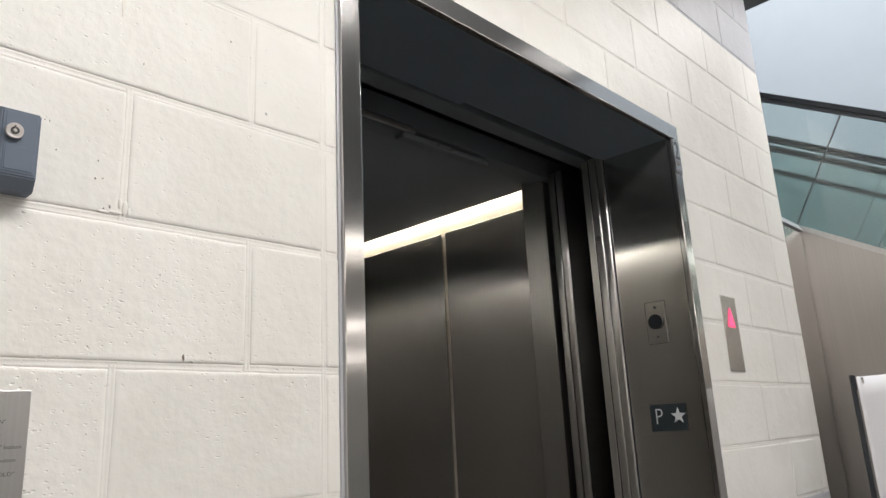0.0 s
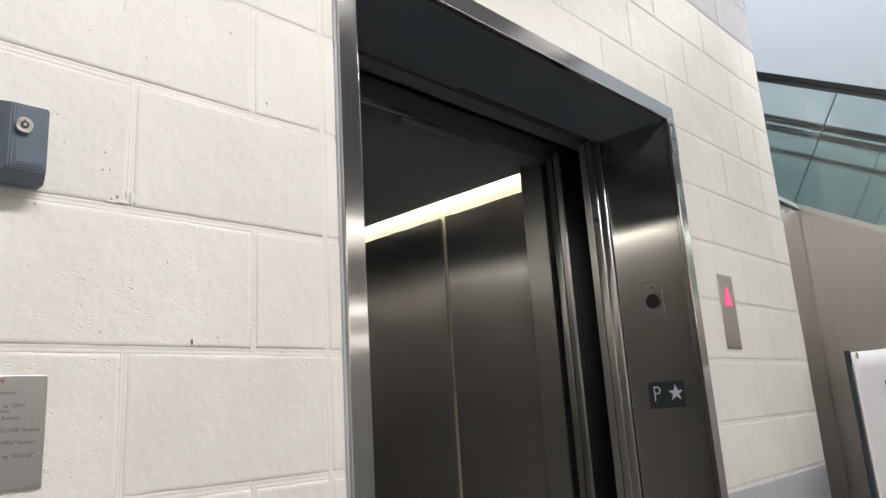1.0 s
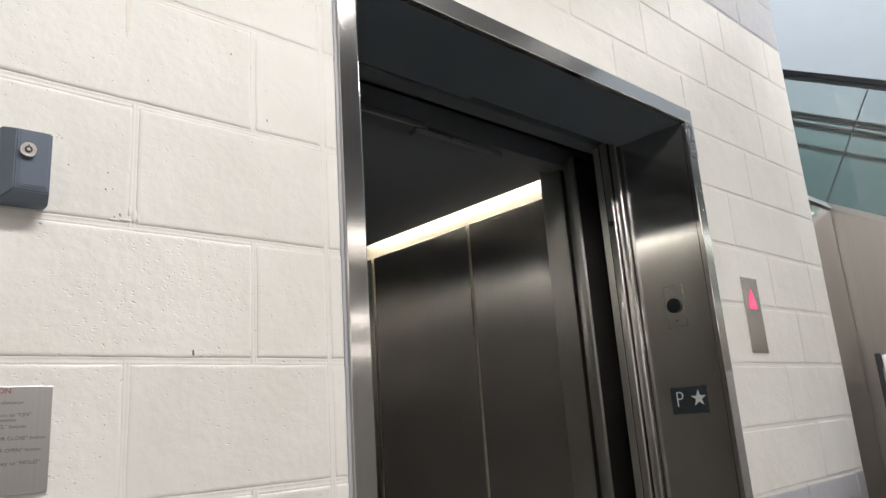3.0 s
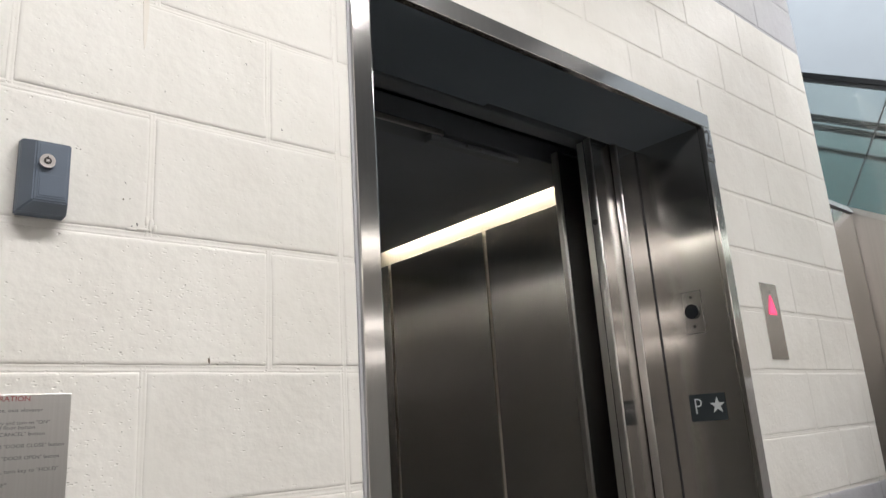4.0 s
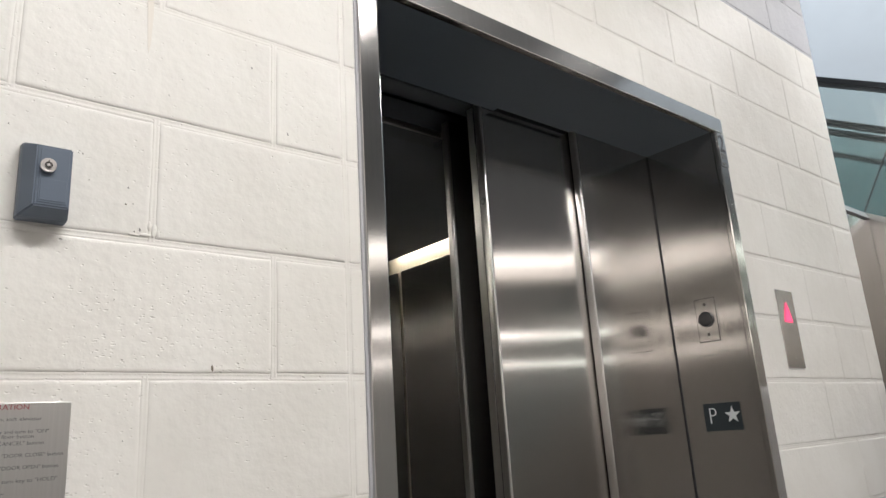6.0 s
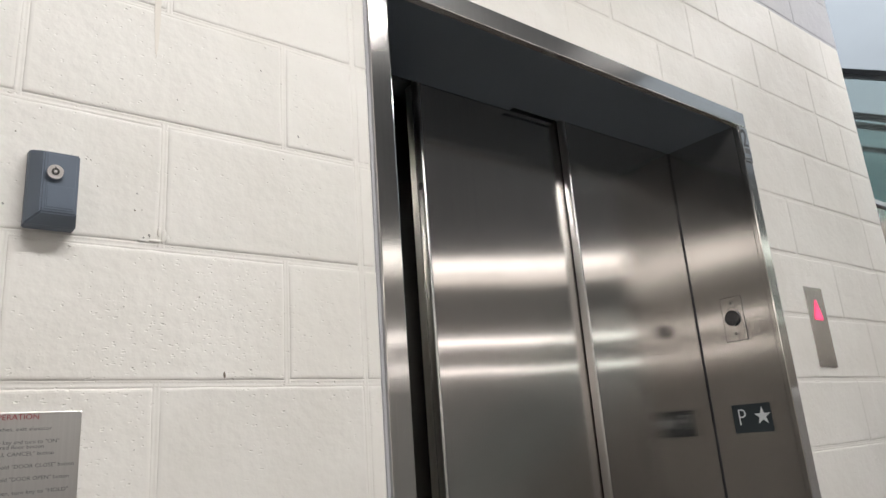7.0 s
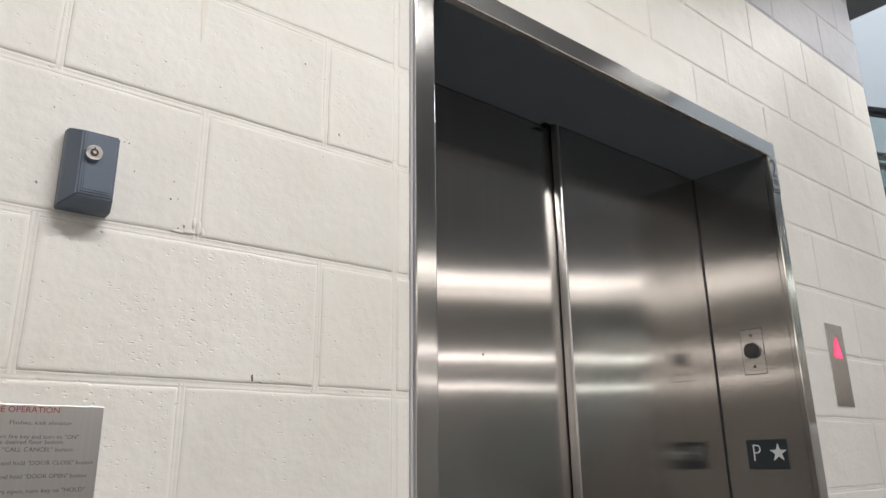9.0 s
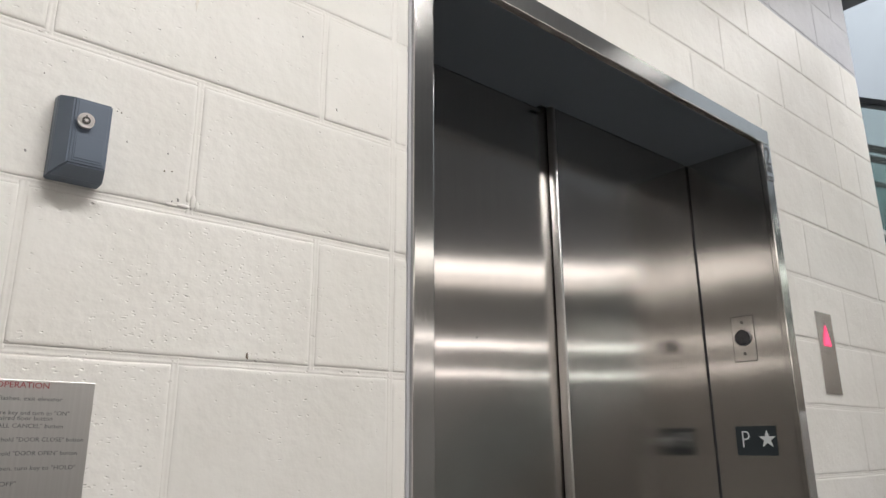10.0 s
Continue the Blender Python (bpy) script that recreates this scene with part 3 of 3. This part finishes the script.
def escalator(name, xa, xb, seams, label):
    ob = thing(name, label, "escalator", "escalators")
    low, high = -3.2, 5.6
    line = lambda y, c: c + T30 * y
    for nm, s0, s1, inner in (("near_side", xa, xa + 0.05, 1), ("far_side", xb - 0.05, xb, -1)):
        side = part(nm, prism_bm([(low, 0.0), (high, 0.0), (high, line(high, 2.335)), (low, line(low, 2.335))], "x", s0, s1), M_CLAD, ob)
        part("deck", prism_bm([(low, line(low, 2.335)), (high, line(high, 2.335)), (high, line(high, 2.362)), (low, line(low, 2.362))], "x", s0 - 0.004, s1 + 0.07 * (inner > 0)), M_PLATE, side, "pale folded steel deck")
        xg = s0 + 0.055 if inner > 0 else s1 - 0.055
        marks = [low] + [s for s in seams[nm]] + [high]
        for a, b in zip(marks, marks[1:]):
            # panes meet square to the slope
            lean = 0.55 * math.cos(radians(30)), 0.55 * math.sin(radians(30))
            g = 0.004
            quad = []
            for yy, up in ((a + g, 0), (b - g, 0), (b - g, 1), (a + g, 1)):
                quad.append((yy - up * lean[1], line(yy, 2.362) + up * lean[0]))
            pane = part("glass_pane", prism_bm(quad, "x", xg - 0.005, xg + 0.005), M_GLASS, side, "green tinted glass balustrade")
            pane.visible_shadow = False
        for sy in seams[nm]:
            d = 0.0016
            part("pane_gasket", prism_bm([(sy - d, line(sy - d, 2.362)), (sy + d, line(sy + d, 2.362)), (sy + d - lean[1], line(sy + d, 2.362) + lean[0]), (sy - d - lean[1], line(sy - d, 2.362) + lean[0])], "x", xg - 0.006, xg + 0.006), M_GREYINK, side)
        part("guide_rail", prism_bm([(low, line(low, 2.995)), (high, line(high, 2.995)), (high, line(high, 3.012)), (low, line(low, 3.012))], "x", xg - 0.012, xg + 0.012), M_CARCEIL, side, "dark metal handrail guide")
        part("handrail", prism_bm([(low, line(low, 3.012)), (high, line(high, 3.012)), (high, line(high, 3.040)), (low, line(low, 3.040))], "x", xg - 0.03, xg + 0.03), M_RUBBERGAP, side, "black rubber handrail")
    return ob


escalator("escalator", 3.106, 4.35, {"near_side": (-1.16, 0.045, 1.25, 2.45), "far_side": (-1.2, 0.0, 1.2, 2.4)}, "glass-sided escalator with black handrails and steel cladding")
escalator("escalator", 4.60, 5.85, {"near_side": (-1.0, 0.2, 1.4), "far_side": (-1.1, 0.1, 1.3)}, "second glass-sided escalator with steel cladding beside the first")

# banner on a stand
banner = thing("banner_stand", "white cloth banner with blue letters on black pole", "banner")
part("pole", tube_bm((2.262, -0.30, 0.82), 0.008, 1.62, "z", 12), M_RUBBERGAP, banner, "thin black pole")
part("pole_cap", tube_bm((2.262, -0.302, 1.605), 0.0095, 0.05, "z", 14, 0.003), M_RUBBERGAP, banner)
part("foot", box_bm(2.05, 2.95, -0.42, -0.2, 0.0, 0.02, 0.006), M_RUBBERGAP, banner)
bm = bmesh.new()
cols, rws = 18, 24
grid = []
for i in range(cols + 1):
    u = i / cols
    grid.append([])
    for k in range(rws + 1):
        w = k / rws
        sag = 0.004 * math.sin(math.pi * u) * (w ** 6)
        pull = 0.10 * (1 - w) * (1 - u) * 0.6
        grid[-1].append(bm.verts.new((2.272 + pull + u * 0.85, -0.312 + 0.003 * math.sin(u * 9 + w * 3), 0.10 + w * 1.525 - sag + 0.045 * u * w)))
for i in range(cols):
    for k in range(rws):
        bm.faces.new((grid[i][k], grid[i + 1][k], grid[i + 1][k + 1], grid[i][k + 1]))
ext = bmesh.ops.extrude_face_region(bm, geom=bm.faces[:])
for v in [e for e in ext["geom"] if isinstance(e, bmesh.types.BMVert)]:
    v.co.y += 0.0012
bmesh.ops.recalc_face_normals(bm, faces=bm.faces[:])
part("cloth", bm, M_CLOTH, banner, "white printed cloth", True)
part("grommet", tube_bm((2.315, -0.3165, 1.613), 0.011, 0.004, "y", 16, 0.001), M_CHROME, banner, "small brass eyelet")
lettering("letter", "N", 0.135, Matrix.Translation((2.600, -0.3175, 1.432)) @ FACING, M_BLUE, banner, 0.001, thin=-0.003)
lettering("letter", "e", 0.135, Matrix.Translation((2.640, -0.3175, 1.318)) @ FACING, M_BLUE, banner, 0.001, thin=-0.003)

# ---------------------------------------------------------------- blocks of the wall
block_meshes = {}


def wobble(wob, count, size):
    """An uneven line: a slow sway with small nicks on it."""
    raw = [wob.uniform(-1, 1) for _ in range(count + 4)]
    slow = [sum(raw[i:i + 5]) / 2.4 for i in range(count)]
    return [size * (0.7 * v + 0.35 * wob.uniform(-1, 1) ** 3) for v in slow]


def block_mesh(w, h, mat, variant):
    key = (round(w, 3), round(h, 3), mat.name, variant)
    if key not in block_meshes:
        wob = random.Random(round(w * 1000) * 7919 + round(h * 1000) * 31 + variant)
        bm = bmesh.new()
        kx, kz = max(3, int(w / 0.014)), max(3, int(h / 0.018))
        # walk round the face: place along the edge, and the way inwards
        spots = [(w * i / kx, 0, 0, 1) for i in range(kx)] + [(w, h * i / kz, -1, 0) for i in range(kz)]
        spots += [(w - w * i / kx, h, 0, -1) for i in range(kx)] + [(0, h - h * i / kz, 1, 0) for i in range(kz)]
        sway = wobble(wob, len(spots), 0.0011)

        def ring(inset, y, share):
            vs = []
            for (px, pz, ix, iz), d in zip(spots, sway):
                x, z = px + ix * d * share, pz + iz * d * share
                vs.append(bm.verts.new((min(max(x, inset), w - inset), y, min(max(z, inset), h - inset))))
            return vs

        rows = [ring(0, 0.03, 0)]
        rows += [ring(inset, y, share) for inset, y, share in ((0.0, 0.0048, 0.6), (0.0006, 0.0026, 1), (0.0018, 0.0011, 1.3), (0.0036, 0.0003, 1.5), (0.0068, 0.0, 1.6))]
        for vs, (inset, share) in zip(rows[1:], ((0.0, 0.6), (0.0006, 1), (0.0018, 1.3), (0.0036, 1.5), (0.0068, 1.6))):
            for v, (px, pz, ix, iz), d in zip(vs, spots, sway):
                if iz:
                    v.co.z = pz + iz * (inset + max(d * share, -0.0014))
                else:
                    v.co.x = px + ix * (inset + max(d * share, -0.0014))
        m = len(rows[0])
        for p, q in zip(rows, rows[1:]):
            for i in range(m):
                bm.faces.new((p[i], p[(i + 1) % m], q[(i + 1) % m], q[i]))
        for f in bm.faces:
            f.smooth = True
        bm.faces.new(rows[-1])
        bmesh.ops.recalc_face_normals(bm, faces=bm.faces[:])
        block_meshes[key] = mesh_from(bm, mat)
    return block_meshes[key]


RIGHT = {5: (2.235,), 4: (2.032, 2.438), 3: (2.44, 2.635), 2: (2.245, 2.622), 1: (2.04, 2.63), 0: (2.28, 2.65), -1: (2.45, 2.70), -2: (2.27, 2.735), -3: (2.45, 2.74)}
rng = random.Random(4)
BED, HEADJ = 0.0098, 0.0080
mortar = bmesh.new()
mortar_grey = bmesh.new()


def joint_strip(bm, along, lo, hi, at, half):
    """Struck mortar: a shallow trough from lo to hi, uneven in depth."""
    count = max(2, int((hi - lo) / 0.022))
    deep = [rng.uniform(-0.0005, 0.0005) for _ in range(count + 1)]
    drift = wobble(rng, count + 1, 0.0009)
    prev = None
    for i in range(count + 1):
        u = lo + (hi - lo) * i / count
        row = []
        for f, y in ((-1.5, 0.0046), (-0.9, 0.0020), (-0.45, 0.0029), (0, 0.0034), (0.45, 0.0029), (0.9, 0.0020), (1.5, 0.0046)):
            c = at + f * half + drift[i]
            yy = y * (0.72 if along == "x" else 0.5) + deep[i] * (1 - abs(f) * 0.4)
            row.append(bm.verts.new((u, yy, c) if along == "x" else (c, yy, u)))
        if prev:
            for p, q, r, t in zip(prev, prev[1:], row[1:], row):
                bm.faces.new((p, q, r, t) if along == "x" else (t, r, q, p)).smooth = True
        prev = row


def course_joints(n, x0, x1):
    start = 0.0 if n % 2 == 0 else C
    return [start + 2 * C * k for k in range(-20, 20) if x0 + 0.04 < start + 2 * C * k < x1 - 0.04]


for n in range(-9, 9):
    zb, zt = J + n * C, min(J + (n + 1) * C, CEIL)
    if zt - zb < 0.05:
        continue
    mat = M_GREY if (n < -3 or n > 5) else M_WHITE
    beds = mortar_grey if mat is M_GREY else mortar
    runs = []
    if zt < 2.497:
        runs = [(-2.42, 0.383, course_joints(n, -2.42, 0.33) + [0.350]), (1.843, END, [x for x in RIGHT.get(n, RIGHT[-2 - (n % 2)])])]
    elif zb < 2.45:
        runs = [(-2.42, 0.383, course_joints(n, -2.42, 0.33) + [0.350]), (1.843, END, list(RIGHT[3]))]
    else:
        runs = [(-2.42, END, course_joints(n, -2.42, END))]
    for xa, xb, joints in runs:
        marks = [xa] + sorted(joints) + [xb]
        joint_strip(beds, "x", xa, xb, zb, BED / 2)
        for i, (a, b) in enumerate(zip(marks, marks[1:])):
            ca = a + (HEADJ / 2 if i else 0)
            cb = b - (HEADJ / 2 if i < len(marks) - 2 else 0)
            ob = new("block", block_mesh(cb - ca, zt - zb - BED, mat, rng.randrange(5)))
            ob.parent = wall
            ob.location = (ca, rng.uniform(-0.0006, 0.0006), zb + BED / 2 + rng.uniform(-0.0008, 0.0008))
            if i:
                joint_strip(beds, "z", zb, zt, a, HEADJ / 2)
    if zb < 2.45 < zt:
        # the course behind the header
        for a, b in ((0.392, 0.61), (0.615, 1.014), (1.020, 1.42), (1.426, 1.838)):
            ob = new("block", block_mesh(b - a, zt - 2.497 - BED / 2, mat, 0))
            ob.parent = wall
            ob.location = (a, 0, 2.4975)
            joint_strip(mortar, "z", 2.5, zt, a - 0.003, HEADJ / 2)
part("mortar", mortar, M_WHITE, wall)
part("mortar", mortar_grey, M_GREY, wall)
part("mortar_band", box_bm(-2.42, END - 0.004, 0.0047, 0.02, 3.055, CEIL), M_GREY, wall)
part("mortar_band", box_bm(-2.42, 0.38, 0.0047, 0.02, 0, 1.213), M_GREY, wall)
part("mortar_band", box_bm(1.843, END - 0.004, 0.0047, 0.02, 0, 1.213), M_GREY, wall)

# knocks and chips in the paint
CHIPS = ((0.099, 1.638, 5.0, 0), (0.230, 2.061, 4.0, 1), (0.160, 2.173, 2.6, 1), (-0.038, 1.909, 2.2, 1), (-0.093, 1.911, 1.6, 0),
         (-0.040, 1.882, 2.6, 0), (-0.030, 1.884, 1.8, 0), (-0.201, 1.975, 1.8, 0), (-0.208, 1.867, 3.2, 1), (-0.049, 1.735, 1.5, 0),
         (0.017, 2.079, 2.0, 1), (-0.027, 1.536, 1.8, 1), (-0.110, 1.951, 1.4, 0), (-0.104, 1.950, 1.8, 0), (-0.018, 1.845, 4.5, 1), (-0.026, 1.841, 3.0, 1))
for cx, cz, mm, tone in CHIPS:
    k = 9
    ring = []
    for i in range(k):
        a = 2 * math.pi * i / k
        r = mm * 0.0005 * rng.uniform(0.55, 1.2)
        tall = 1.9 if mm > 4.8 else 1.0
        ring.append((cx + r * math.cos(a) * 0.75 / tall ** 0.3, cz + r * math.sin(a) * 1.1 * tall - r * math.cos(a) * 0.5))
    part("paint_chip", prism_bm(ring, "y", -0.0012, 0.001), M_CHIPGREY if tone else M_CHIP, wall)


# lumps of mortar left at one damaged joint, and an old drip
for cx, cz, rx, rz in ((0.003, 1.846, 0.004, 0.012), (-0.010, 1.838, 0.011, 0.003), (-0.004, 1.853, 0.003, 0.008), (0.009, 1.842, 0.0035, 0.007), (-0.026, 1.8365, 0.009, 0.0025)):
    bm = bmesh.new()
    bmesh.ops.create_icosphere(bm, subdivisions=2, radius=1.0)
    for v in bm.verts:
        w = 1 + rng.uniform(-0.18, 0.18)
        v.co = (cx + v.co.x * rx * w, 0.001 + v.co.y * 0.0022, cz + v.co.z * rz * w)
    part("mortar_lump", bm, M_WHITE, wall, "", True)
run = [(-0.024, 2.265), (-0.013, 2.265), (-0.0135, 2.205), (-0.016, 2.160), (-0.0185, 2.145), (-0.0205, 2.160), (-0.0225, 2.205)]
part("paint_run", prism_bm(run, "y", -0.0009, 0.001), M_RUN, wall, "faint yellowed drip in the paint")


# ---------------------------------------------------------------- moving doors
def motions():
    # travel of the trailing panel; the leading one goes twice as far
    travel = ((0, 0), (2.6, 0), (2.8, 0.004), (3.8, 0.086), (4.2, 0.132), (4.6, 0.189), (5.0, 0.237), (5.4, 0.290), (5.7, 0.345),
              (6.8, 0.493), (7.0, 0.527), (7.2, 0.549), (7.4, 0.574), (7.6, 0.602), (7.8, 0.630), (8.2, 0.668), (8.6, 0.683), (9.0, 0.684), (10, 0.684))
    S0 = 1.780
    walk(slow, [(t, pose(S0 - d, 0.256, 0)) for t, d in travel])
    walk(fast, [(t, pose(S0 - 2 * d - 0.002, 0.2855, 0)) for t, d in travel])
    walk(car_fast, [(t, pose(S0 - 2 * d, 0.435, 0)) for t, d in travel])
    walk(car_slow, [(t, pose(S0 + 0.004 - d, 0.470, 0)) for t, d in travel])


motions()
